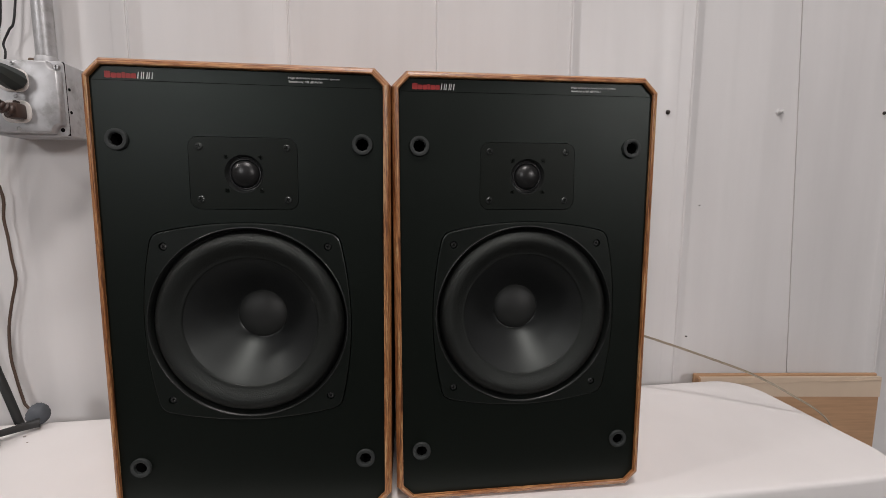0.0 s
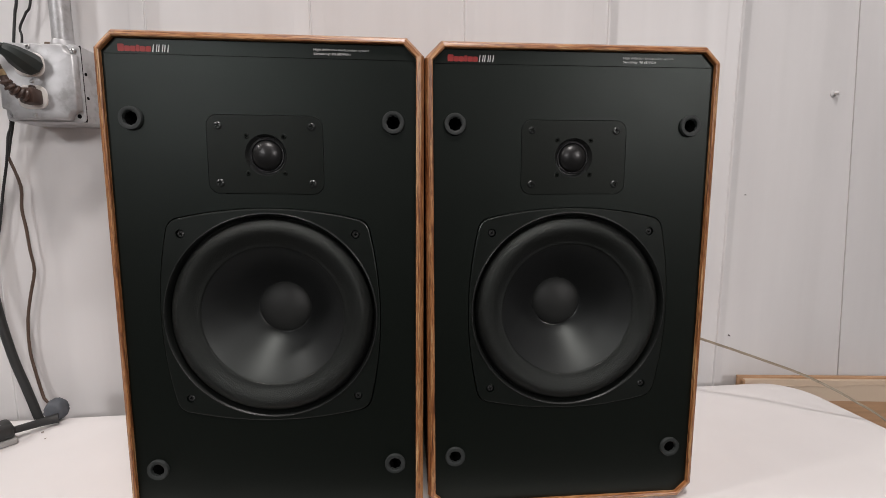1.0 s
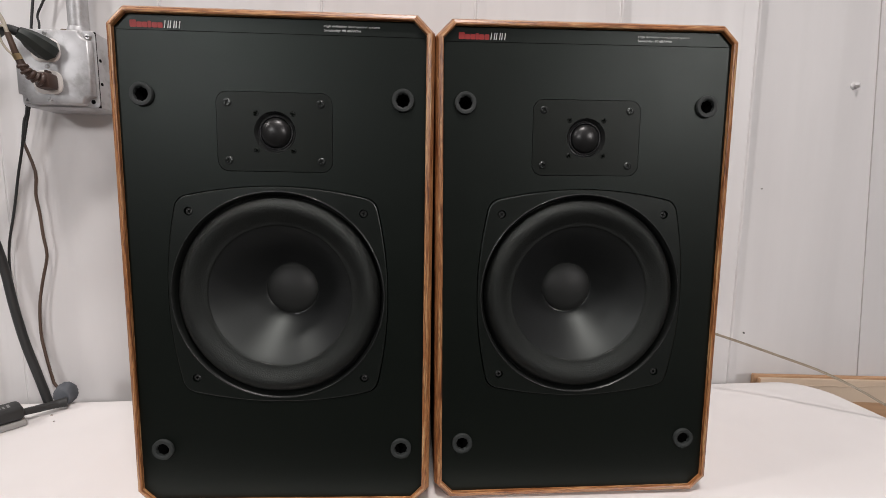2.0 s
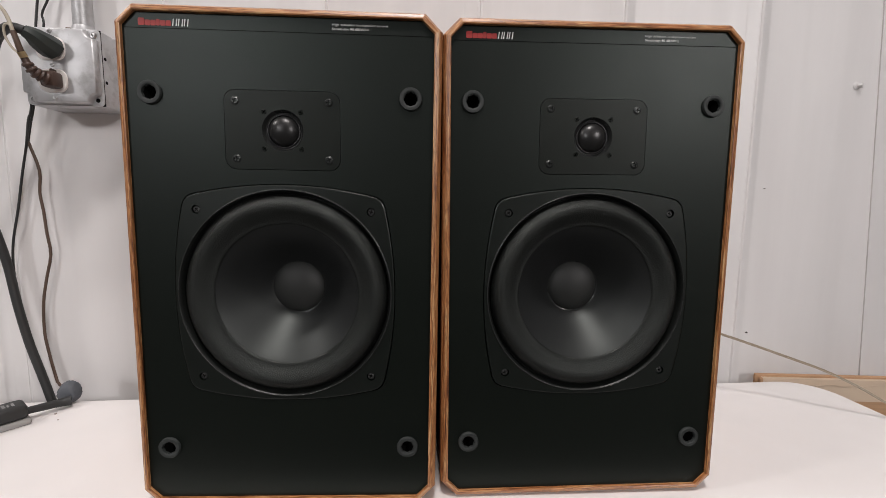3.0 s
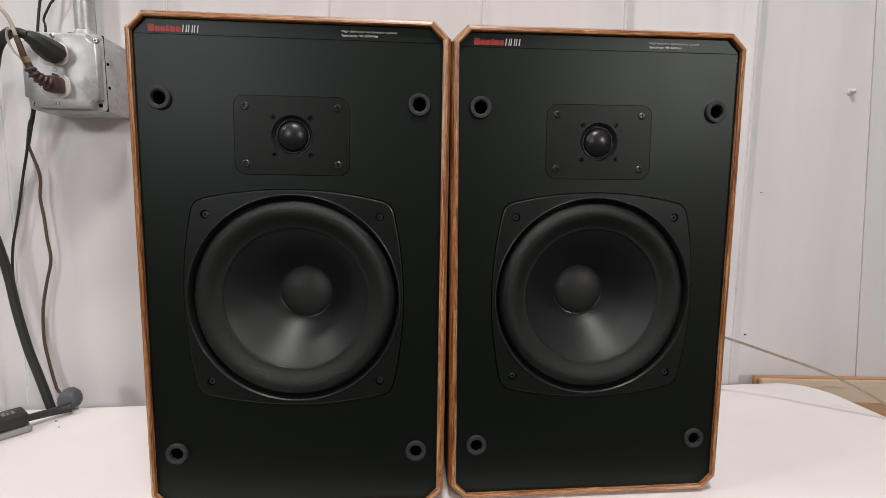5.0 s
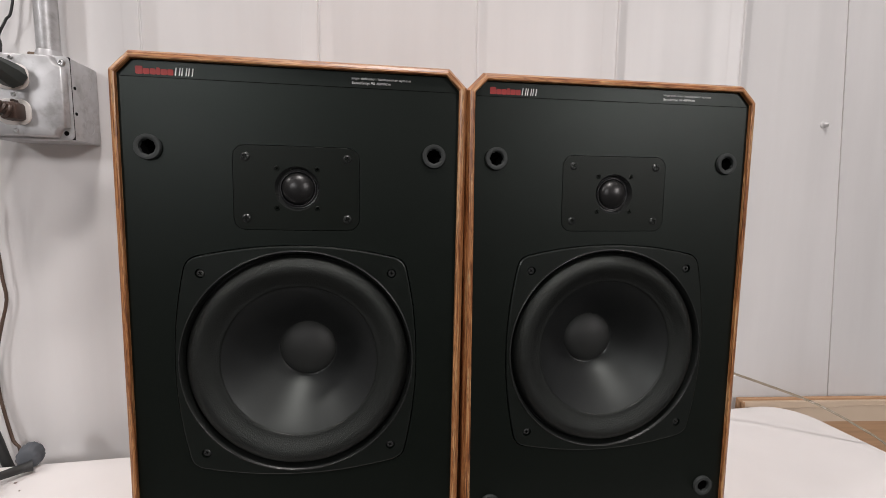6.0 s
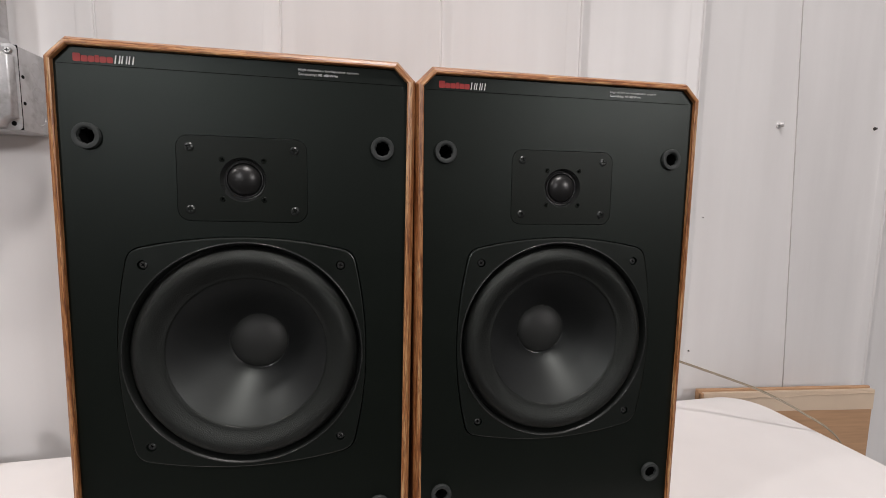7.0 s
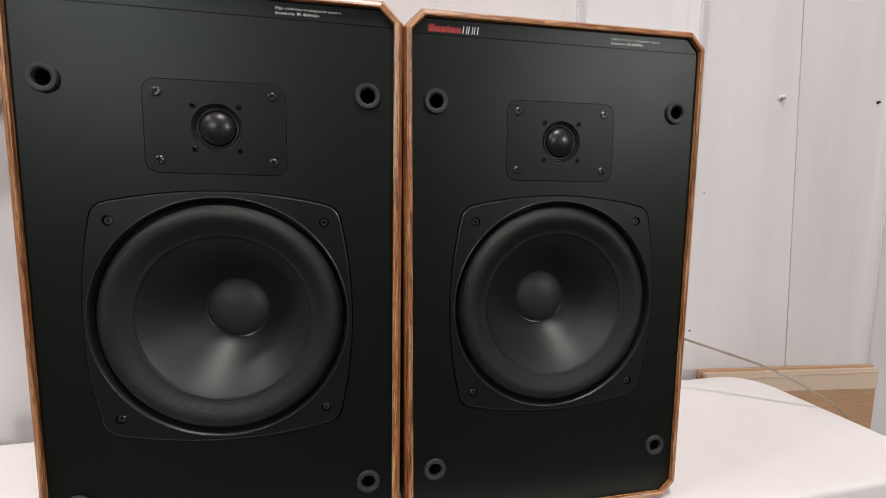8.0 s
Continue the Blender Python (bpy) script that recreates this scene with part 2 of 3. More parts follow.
def cross(cx, cz, long, wide, turn=0.0):
    a, b = long / 2, wide / 2
    pts = [(a, b), (b, b), (b, a), (-b, a), (-b, b), (-a, b), (-a, -b), (-b, -b), (-b, -a), (b, -a), (b, -b), (a, -b)]
    c, s = math.cos(turn), math.sin(turn)
    return [(cx + x * c - z * s, cz + x * s + z * c) for x, z in pts]


def plate(outer, holes, y, depth, edge=0.0, bm=None):
    """A plate facing -y with its front at y, with holes right through; edge rounds its outer rim."""
    bm = bm or bmesh.new()
    edges, loops = [], []
    for pts in [outer, *holes]:
        vs = [bm.verts.new((x, y, z)) for x, z in pts]
        edges += [bm.edges.new((vs[i], vs[(i + 1) % len(vs)])) for i in range(len(vs))]
        loops.append(vs)
    bmesh.ops.triangle_fill(bm, use_beauty=True, use_dissolve=False, edges=edges)
    for k, vs in enumerate(loops):
        rings = [vs]
        if edge and k == 0:
            cx, cz = sum(v.co.x for v in vs) / len(vs), sum(v.co.z for v in vs) / len(vs)
            for out, back in ((0.62, 0.27), (1.0, 1.0)):
                grown = []
                for v in vs:
                    d = Vector((v.co.x - cx, 0, v.co.z - cz)).normalized()
                    grown.append(bm.verts.new(v.co + d * edge * out + Vector((0, edge * back, 0))))
                rings.append(grown)
        rings.append([bm.verts.new((v.co.x, y + depth, v.co.z)) for v in rings[-1]])
        for a, b in zip(rings, rings[1:]):
            for i in range(len(a)):
                j = (i + 1) % len(a)
                bm.faces.new((a[i], a[j], b[j], b[i]))
    return bm


def lathe(cx, cz, profile, n=72, bm=None):
    """Turns a profile of (radius, y) round the axis along y through (cx, cz)."""
    bm = bm or bmesh.new()
    rings = []
    for r, y in profile:
        if r < 1e-6:
            rings.append([bm.verts.new((cx, y, cz))])
        else:
            rings.append([bm.verts.new((x, y, z)) for x, z in circle(cx, cz, r, n)])
    for a, b in zip(rings, rings[1:]):
        if len(a) == 1 and len(b) == 1:
            continue
        for i in range(n):
            j = (i + 1) % n
            if len(a) == 1:
                bm.faces.new((a[0], b[j], b[i]))
            elif len(b) == 1:
                bm.faces.new((a[i], a[j], b[0]))
            else:
                bm.faces.new((a[i], a[j], b[j], b[i]))
    return bm


def flow(points, steps=8):
    """A smooth line through points (Catmull-Rom)."""
    p = [Vector(q) for q in points]
    p = [p[0] * 2 - p[1], *p, p[-1] * 2 - p[-2]]
    out = []
    for i in range(1, len(p) - 2):
        for s in range(steps):
            t = s / steps
            out.append(0.5 * (2 * p[i] + (p[i + 1] - p[i - 1]) * t + (2 * p[i - 1] - 5 * p[i] + 4 * p[i + 1] - p[i + 2]) * t * t + (3 * p[i] - p[i - 1] - 3 * p[i + 1] + p[i + 2]) * t ** 3))
    return out + [p[-2]]


def tube(points, radius, n=10, steps=8, bm=None, flat=1.0, twist=0.0):
    """A round (or flattened, twisted) cord along points; radius may be a function of 0..1 along it."""
    bm = bm or bmesh.new()
    line = flow(points, steps) if steps > 1 else [Vector(q) for q in points]
    side, rings = None, []
    for i, q in enumerate(line):
        d = (line[min(i + 1, len(line) - 1)] - line[max(i - 1, 0)]).normalized()
        side = d.orthogonal().normalized() if side is None else (side - d * side.dot(d)).normalized()
        up = d.cross(side)
        s = i / (len(line) - 1)
        r = radius(s) if callable(radius) else radius
        turn = Matrix.Rotation(twist * s, 3, d)
        rings.append([bm.verts.new(q + turn @ (side * r * math.cos(2 * math.pi * k / n) + up * r * flat * math.sin(2 * math.pi * k / n))) for k in range(n)])
    for a, b in zip(rings, rings[1:]):
        for k in range(n):
            j = (k + 1) % n
            bm.faces.new((a[k], a[j], b[j], b[k]))
    bm.faces.new(rings[0]), bm.faces.new(rings[-1][::-1])
    return bm


def screw_head(cx, cz, y, r, rise, turn, recess=1.05):
    """A domed cross-head screw facing -y whose rim sits at y."""
    flat = max(0.66, recess / 2 + 0.06)
    bm = plate(circle(cx, cz, r * flat, 20), [cross(cx, cz, r * recess, r * (0.3 if recess < 1.2 else 0.40), turn)], y - rise, rise * 1.1)
    return lathe(cx, cz, [(r * flat, y - rise), (r * (flat + 1) / 2, y - rise * 0.7), (r, y - rise * 0.2), (r, y + 0.001)], 20, bm)


def lettering(body, size, x, z, y, material, parent, name="caption", width=None):
    """A line of print facing -y, its left end at x and its foot at z."""
    cu = bpy.data.curves.new(name, "FONT")
    cu.body, cu.size = body, size
    ob = bpy.data.objects.new(name, cu)
    me = bpy.data.meshes.new_from_object(ob)
    bpy.data.objects.remove(ob)
    xs = [v.co.x for v in me.vertices]
    k = width / (max(xs) - min(xs)) if width else 1.0
    for v in me.vertices:
        v.co = (x + (v.co.x - min(xs)) * k, y, z + v.co.y)
    me.materials.append(material)
    out = new(name, me)
    out.parent = parent
    return out


# ---- the shop: ribbed steel liner wall, floor, ceiling and the plain walls that close it ----
WALL_Y, RIB, SEAM = 0.300, 0.2286, -0.1195
RX0, RX1, RY0, RZ1 = -4.235, 4.337, -8.0, 3.6


def panel_mesh(z0, z1, skew=False, flat_end=False):
    """One liner panel, 36 inches wide, with rolled ribs, two faint swells between each, and a lapped edge."""
    def tall(o):
        """A shallow ramp up to a rolled crease, then a broader slope back down."""
        return [(o - 0.0250, 0.0), (o - 0.0238, -0.0004), (o - 0.0220, -0.0008), (o - 0.0190, -0.0011), (o - 0.0060, -0.0030), (o - 0.0034, -0.0033), (o - 0.0026, -0.0032),
                (o - 0.0018, -0.0020), (o - 0.0008, -0.0020), (o + 0.0006, -0.0041), (o + 0.0018, -0.0047), (o + 0.0030, -0.0046), (o + 0.0048, -0.0040), (o + 0.0150, -0.0008), (o + 0.0176, -0.0002), (o + 0.0205, 0.0)]

    def low(o):
        return [(o + 0.013 * (i / 4 - 1), -0.00014 * (1 - math.cos(math.pi * i / 4))) for i in range(9)]

    prof = []
    for k in range(4):
        o = k * RIB
        prof += ([(o - 0.0250, 0.0), (o + 0.0215, 0.0)] if skew and not k else tall(o)) + low(o + RIB * 0.36) + low(o + RIB * 0.68)
    prof += ([] if flat_end else tall(4 * RIB)) + [(4 * RIB + 0.0500, 0.0004)]
    # the lapped start stands off its neighbour and shows a dark edge
    prof = [(-0.0255, -0.0010)] + [(x, y - 0.0010 * max(0.0, 1 - max(0, x) / 0.06)) for x, y in prof]
    bm = bmesh.new()
    rows = []
    xs, ys = [x for x, y in prof], [y for x, y in prof]
    for z in (z0, z1):
        edge = -0.0135 + 0.062 * (1.33 - z) if skew else -0.0255
        row = [(x, y) if x > edge and i else (edge, float(np.interp(edge, xs, ys))) for i, (x, y) in enumerate(prof)]
        rows.append([bm.verts.new((x, y, z)) for x, y in row + [(x, y + 0.0007) for x, y in reversed(row)]])
    n = len(rows[0])
    for i in range(n):
        bm.faces.new((rows[0][i], rows[0][(i + 1) % n], rows[1][(i + 1) % n], rows[1][i]))
    bm.faces.new(rows[0]), bm.faces.new(rows[1])
    return bm


wall_north = part("wall_north", box(RX0 - 0.2, RX1 + 0.2, WALL_Y + 0.006, WALL_Y + 0.16, 0, RZ1), STEEL, None)
tagged(wall_north, "white painted ribbed steel liner wall of a shop", "wall", "", "structure")
panel_data = mesh_of("panel", panel_mesh(0.0, RZ1 - 0.005), STEEL, 28)
for k in range(-4, 5):
    ob = new("panel", panel_data if k not in (0, 1) else mesh_of("panel", panel_mesh(0.0, RZ1 - 0.005, k == 1, k == 0), STEEL, 28))
    ob.parent = wall_north
    ob.location = (SEAM + 4 * RIB * k, WALL_Y, 0)

# a thin strip, darker than the panels, follows the skew-cut lap
bm = bmesh.new()
ends = []
for z in (0.0, RZ1 - 0.005):
    e = SEAM + 4 * RIB - 0.0135 + 0.062 * (1.33 - z)
    ends.append([bm.verts.new((e + dx, WALL_Y + dy, z)) for dx, dy in ((-0.0006, 0.001), (-0.0006, -0.0016), (-0.0001, -0.0016), (-0.0001, 0.001))])
for q in range(4):
    bm.faces.new((ends[0][q], ends[0][(q + 1) % 4], ends[1][(q + 1) % 4], ends[1][q]))
bm.faces.new(ends[0]), bm.faces.new(ends[1])
part("seam_gap", bm, EDGE, wall_north, "thin darker strip along a lapped panel edge")

tagged(part("floor", box(RX0 - 0.2, RX1 + 0.2, RY0 - 0.2, WALL_Y + 0.16, -0.12, 0), CONCRETE), "plain grey concrete shop floor", "floor", "", "structure")
tagged(part("ceiling", box(RX0 - 0.2, RX1 + 0.2, RY0 - 0.2, WALL_Y + 0.16, RZ1, RZ1 + 0.1), STEEL), "plain white ceiling", "ceiling", "", "structure")
tagged(part("wall_west", box(RX0 - 0.2, RX0, RY0, WALL_Y, 0, RZ1), BLOCK), "plain grey wall", "wall", "", "structure")
tagged(part("wall_east", box(RX1, RX1 + 0.2, RY0, WALL_Y, 0, RZ1), BLOCK), "plain grey wall", "wall", "", "structure")
tagged(part("wall_south", box(RX0 - 0.2, RX1 + 0.2, RY0 - 0.2, RY0, 0, RZ1), BLOCK), "plain grey wall", "wall", "", "structure")


def wall_screw(x, z, lean, r=0.0042, out=0.004, metal=ZINC):
    """A hex-head fastener with a washer, some backed out of the wall."""
    ob = thing("wall_screw", "small grey metal screw in the white wall", "screw", "screws in the wall", "", (x, WALL_Y - 0.0004, z))
    part("washer", lathe(0, 0, [(0.0, -0.0016), (r * 1.2, -0.0014), (r * 1.5, -0.0004), (r * 1.5, 0.001)], 20), metal, ob, "", 40)
    bm = plate(circle(0, 0, r * 0.85, 6), [], -out - 0.002, out, 0.0004)
    bmesh.ops.rotate(bm, cent=(0, 0, 0), matrix=Matrix.Rotation(radians(lean), 3, "Z"), verts=bm.verts)
    part("head", bm, metal, ob)
    return ob


wall_screw(0.7485, 1.207, 28, 0.0042, 0.0060, STEEL)
wall_screw(0.525, 1.200, 0, 0.0026, 0.002, SPECK)
wall_screw(0.978, 1.212, 8, 0.0022, 0.002, SPECK)
wall_screw(0.592, 0.785, 0, 0.0009, 0.0005, SPECK)
wall_screw(0.600, 1.035, 0, 0.0005, 0.0003, SPECK)


# ---- the folding table ----
TOP = 0.7220


def folding_table():
    tb = thing("folding_table", "white moulded plastic folding table with rounded corners", "table", "", "", (0.6590, 0.2422, 0), 0.1)
    x0, x1, y0, y1 = -1.83, 0.0, -0.272, 0.0
    outline = round_rect((x0 + x1) / 2, (y0 + y1) / 2, x1 - x0, y1 - y0, 0.058, 10)
    bm = bmesh.new()
    # rounded lip: the edge falls away in a small quarter round, then a skirt
    cx, cy = (x0 + x1) / 2, (y0 + y1) / 2
    rings = []
    for inset, z in ((0.03, TOP), (0.006, TOP - 0.0003), (0.0025, TOP - 0.0012), (0.0006, TOP - 0.0032), (0.0, TOP - 0.007), (0.0, TOP - 0.042), (0.004, TOP - 0.045), (0.03, TOP - 0.045)):
        ring = round_rect(cx, cy, x1 - x0 - 2 * inset, y1 - y0 - 2 * inset, 0.058 - inset, 10)
        rings.append([bm.verts.new((x, y, z)) for x, y in ring])
    for a, b in zip(rings, rings[1:]):
        for i in range(len(a)):
            j = (i + 1) % len(a)
            bm.faces.new((a[i], a[j], b[j], b[i]))
    bm.faces.new(rings[0]), bm.faces.new(rings[-1])
    part("tabletop", bm, TABLE, tb, "", 50)
    for lx in (x0 + 0.28, x1 - 0.28):
        for ly in (y0 + 0.07, y1 - 0.07):
            part("leg", tube([(lx, ly, TOP - 0.044), (lx, ly, 0.0)], 0.0125, 12, 1), GALV, tb, "grey steel leg", 40)
        part("crossbar", tube([(lx, y0 + 0.07, 0.2), (lx, y1 - 0.07, 0.2)], 0.011, 12, 1), GALV, tb, "", 40)
    return tb


folding_table()
for x, y, r in ((-0.4668, 0.1983, 0.0016), (-0.4514, 0.1821, 0.0011)):
    sp = part("crumb", lathe(0, 0, [(0.0, -r * 0.5), (r * 0.7, -r * 0.3), (r, 0.0), (r * 0.8, r * 0.4), (0.0, r * 0.5)], 9), CRUMB)
    sp.matrix_world = pose(x, y, TOP + r * 0.4, 90, 0, 20)
    tagged(sp, "tiny dark crumb on the white table", "crumb", "crumbs on the table")


# ---- the pair of loudspeakers ----
W, H, D, CUT = 0.2725, 0.4455, 0.215, 0.0148
RIDGE, FACE = -0.0032, 0.0005
WZ, TZ = 0.2011, 0.3451


def cabinet_mesh():
    """Veneered box with cut corners, open in front; the front edge is bevelled up to a ridge round the sunk baffle."""
    bm = bmesh.new()
    rings = []
    for inset, y in ((0.0006, D - 0.0056), (0.0, D - 0.005), (0.0, FACE + 0.0032), (0.0003, FACE + 0.0020), (0.0011, FACE + 0.0004), (0.0029, RIDGE + 0.0012), (0.0050, RIDGE + 0.0003), (0.0062, RIDGE), (0.0070, RIDGE + 0.0005), (0.0072, FACE + 0.004)):
        pts = cut_corners(0, W - 2 * inset, inset, H - inset, CUT - inset * 0.586)
        rings.append([bm.verts.new((x, y, z)) for x, z in pts])
    grain = bm.loops.layers.uv.new("grain")
    across = 0.0
    for a, b in zip(rings, rings[1:]):
        step = (a[0].co - b[0].co).length
        for i in range(8):
            j = (i + 1) % 8
            f = bm.faces.new((a[i], a[j], b[j], b[i]))
            way = (a[j].co - a[i].co).normalized()
            for loop, v in zip(f.loops, (across, across, across + step, across + step)):
                loop[grain].uv = (loop.vert.co.dot(way) + 0.7 * i, v)
        across += step
    bm.faces.new(rings[0])
    return bm


def upright(pts):
    """The woofer's frame is a little taller than wide."""
    return [(x, WZ + 1.013 * (z - WZ)) for x, z in pts]


def loudspeaker(at, turn):
    sp = thing("loudspeaker", "black two-way loudspeaker in an oak-veneer cabinet with cut corners", "loudspeaker", "pair of loudspeakers", "", at, turn)
    part("cabinet", cabinet_mesh(), OAK, sp, "oak-veneer cabinet with a thin front rim")
    holes = [upright(bowed_square(0, WZ, 0.0974)), round_rect(0, TZ, 0.0983, 0.0671, 0.0096)]
    holes += [circle(x, z, 0.0069, 24) for x in (-0.1095, 0.1095) for z in (0.0565, 0.3740)]
    part("baffle", plate(cut_corners(0, W - 0.0142, 0.0071, H - 0.0071, CUT - 0.0042), holes, FACE, 0.012), BAFFLE, sp, "flat black vinyl front panel")
    # an added black sheet behind the openings stands in for the unlit inside
    part("lining", box(-W / 2 + 0.006, W / 2 - 0.006, 0.064, 0.068, 0.006, H - 0.006), HOLE_SHADE, sp)

    wf = part("woofer_frame", plate(upright(bowed_square(0, WZ, 0.0956)), [circle(0, WZ, 0.0940, 96)] + [circle(sx * 0.0755, WZ + sz * 0.0755, 0.0039, 20) for sx in (-1, 1) for sz in (-1, 1)], FACE - 0.0015, 0.006, 0.0013), FRAME, sp, "black metal woofer frame with bowed sides")
    part("gasket", lathe(0, WZ, [(0.0946, FACE - 0.0014), (0.0944, FACE - 0.0021), (0.0939, FACE - 0.0023), (0.0932, FACE - 0.0018), (0.0918, FACE + 0.0004), (0.0917, FACE + 0.0075), (0.0850, FACE + 0.0080)], 96), GASKET, wf, "", 40)
    # the glint along the opening's edge is put into this ring's paler colour
    lip = [(0.0936 + 0.0004 * math.cos(a), FACE - 0.0021 - 0.0004 * math.sin(a)) for a in [math.pi * i / 6 for i in range(7)]]
    part("lip", lathe(0, WZ, lip, 96), LIP, wf, "thin paler ring for the glint on the frame opening", 60)
    roll = [(0.0898, FACE + 0.0084), (0.0900, FACE + 0.0050)]
    for i in range(19):
        u = 1 - i / 18
        roll.append((0.0645 + 0.0252 * u, FACE + 0.0002 + 0.0026 * u - 0.0445 * u ** 1.8 * (1 - u)))
    roll += [(0.0638, FACE + 0.0010), (0.0620, FACE + 0.0034)]
    part("surround", lathe(0, WZ, roll, 128), RUBBER, wf, "textured black rubber surround", 50)
    cone = []
    for i in range(13):
        s = i / 12
        cone.append((0.0646 - s * 0.0404, FACE + 0.0006 + 0.0386 * (s ** 1.06)))
    part("cone", lathe(0, WZ, cone, 128), CONE, wf, "smooth black polypropylene cone", 50)
    part("dust_cap", lathe(0, WZ, [(0.0250, FACE + 0.0405), (0.0248, FACE + 0.0384), (0.0242, FACE + 0.0372), (0.021, FACE + 0.0345), (0.016, FACE + 0.0320), (0.009, FACE + 0.0302), (0.004, FACE + 0.0297), (0.0, FACE + 0.0296)], 72), CAP, wf, "domed black dust cap", 50)
    part("cap_seam", lathe(0, WZ, [(0.0246, FACE + 0.0388), (0.0251, FACE + 0.0376), (0.0259, FACE + 0.0374), (0.0264, FACE + 0.0384)], 72), LIP, wf, "", 60)
    rnd = random.Random(4)
    # two short glossy beads, paler than the rubber, low on the cone's rim
    for a0, a1 in ((-108, -95), (-66, -55)):
        pts = []
        for i in range(9):
            b = radians(a0 + (a1 - a0) * i / 8)
            r = 0.0640 + rnd.uniform(-0.0002, 0.0002)
            pts.append((r * math.cos(b), FACE + 0.0002, WZ + r * math.sin(b)))
        part("glue_bead", tube(pts, lambda s: 0.00028 * math.sin(math.pi * min(max(s, 0.04), 0.96)) + 0.0001, 6, 3), BEAD, wf, "thin glossy paler bead")
    for sx in (-1, 1):
        for sz in (-1, 1):
            part("screw", screw_head(sx * 0.0755, WZ + sz * 0.0755, FACE + 0.0006, 0.0033, 0.0012, 0.3 * sx + sz), SCREW_DARK, wf, "", 30)

    small = [(sx * 0.0156, TZ + sz * 0.0156) for sx in (-1, 1) for sz in (-1, 1)]
    tp = part("tweeter_plate", plate(round_rect(0, TZ, 0.0972, 0.0660, 0.0091), [circle(0, TZ, 0.0176, 64)] + [circle(x, z, 0.00232, 20) for x, z in small], FACE - 0.0002, 0.004, 0.0002), PLATE, sp, "black rectangular tweeter plate with round corners")
    # coloured paler than the plate, for the light on the dish's lower slope
    part("dish", lathe(0, TZ, [(0.0176, FACE - 0.0003), (0.0172, FACE + 0.0004), (0.0156, FACE + 0.0036), (0.0142, FACE + 0.0040), (0.0124, FACE + 0.0060)], 64), LIP, tp, "", 30)
    ring = [(0.0138 + 0.0008 * math.cos(a), FACE + 0.0034 - 0.0009 * math.sin(a)) for a in [math.pi * i / 8 for i in range(9)]]
    part("dome_ring", lathe(0, TZ, ring, 64), RING, tp, "thin shiny ring", 60)
    dome = [(0.0129, FACE + 0.0046), (0.0128, FACE + 0.0036)]
    for i in range(1, 11):
        a = math.pi / 2 * i / 10
        dome.append((0.0126 * math.cos(a), FACE + 0.0034 - 0.0076 * math.sin(a)))
    part("dome", lathe(0, TZ, dome, 64), DOME, tp, "glossy black soft dome", 60)
    for sx in (-1, 1):
        for sz in (-1, 1):
            part("screw", screw_head(sx * 0.0393, TZ + sz * 0.0242, FACE - 0.0003, 0.0035, 0.0011, 0.5 * sz + sx, 1.22), SCREW, tp, "", 30)
    for i, (x, z) in enumerate(small):
        part("small_screw", screw_head(x, z, FACE + 0.0003, 0.0023, 0.0006, 0.78 + 0.2 * i, 1.4), PLATE, tp, "", 30)

    for x in (-0.1095, 0.1095):
        for z in (0.0565, 0.3740):
            bm = lathe(x, z, [(0.0098, FACE + 0.001), (0.0097, FACE - 0.0020), (0.0093, FACE - 0.0026), (0.0080, FACE - 0.0027), (0.0066, FACE - 0.0026), (0.0061, FACE - 0.0022), (0.0061, FACE + 0.0005)], 36)
            g = part("grommet", bm, GROMMET, sp, "dark grey rubber grille socket", 35)
            lobes = [(x + (0.0056 + 0.0003 * math.cos(8 * b)) * math.cos(b), z + (0.0056 + 0.0003 * math.cos(8 * b)) * math.sin(b)) for b in [2 * math.pi * i / 48 for i in range(48)]]
            part("lobe", plate(circle(x, z, 0.00615, 36), [lobes], FACE - 0.0012, 0.0015), GROMMET, g)
            part("bottom", lathe(x, z, [(0.0066, FACE + 0.0004), (0.0066, FACE + 0.011), (0.0, FACE + 0.0112)], 24), HOLE_SHADE, g)

    part("score_line", plate([(-0.1270, 0.4256), (0.1270, 0.4256), (0.1270, 0.4261), (-0.1270, 0.4261)], [], FACE - 0.00012, 0.0001), HOLE_SHADE, sp, "fine dark line scored under the print")
    # maker's mark as plain bars in its colours, then the printed caption
    y = FACE - 0.00025
    x = -0.1160
    for w in (0.0052, 0.0044, 0.0042, 0.0030, 0.0044, 0.0042):
        tall = 0.0058 if w > 0.005 else 0.0052 if w < 0.0035 else 0.0044
        part("mark_bar", plate(round_rect(x + w / 2, 0.4277 + tall / 2, w, tall, 0.0009, 3), [], y, 0.0002), RED, sp, "plain red bar of the maker's mark")
        x += w + 0.00025
    x += 0.0006
    for w in (0.0036, 0.0038, 0.0034):
        for px in (x, x + w - 0.0008):
            q = [(px, 0.4277), (px + 0.0008, 0.4277), (px + 0.0017, 0.4335), (px + 0.0009, 0.4335)]
            part("mark_bar", plate(q, [], y, 0.0002), WHITE, sp, "plain white bar of the maker's mark")
        x += w + 0.0010
    lettering("High definition loudspeaker system", 0.0026, 0.0430, 0.4323, y, WHITE, sp, "caption", 0.0465)
    lettering("Sensitivity: 90 dB/W/m", 0.0028, 0.0430, 0.4288, y, WHITE, sp, "caption", 0.0305)
    return sp


# the table sags a little between them, so their tops touch
first = loudspeaker((-0.1075, 0.0, TOP + 0.0008), 0.0)
copy_thing(first, pose(0.1670, 0.0006, TOP + 0.0008, 0, -0.25, -1.80))
first.matrix_world = pose(-0.1112, 0.0052, TOP + 0.0008, 0, 0.46, -2.70)


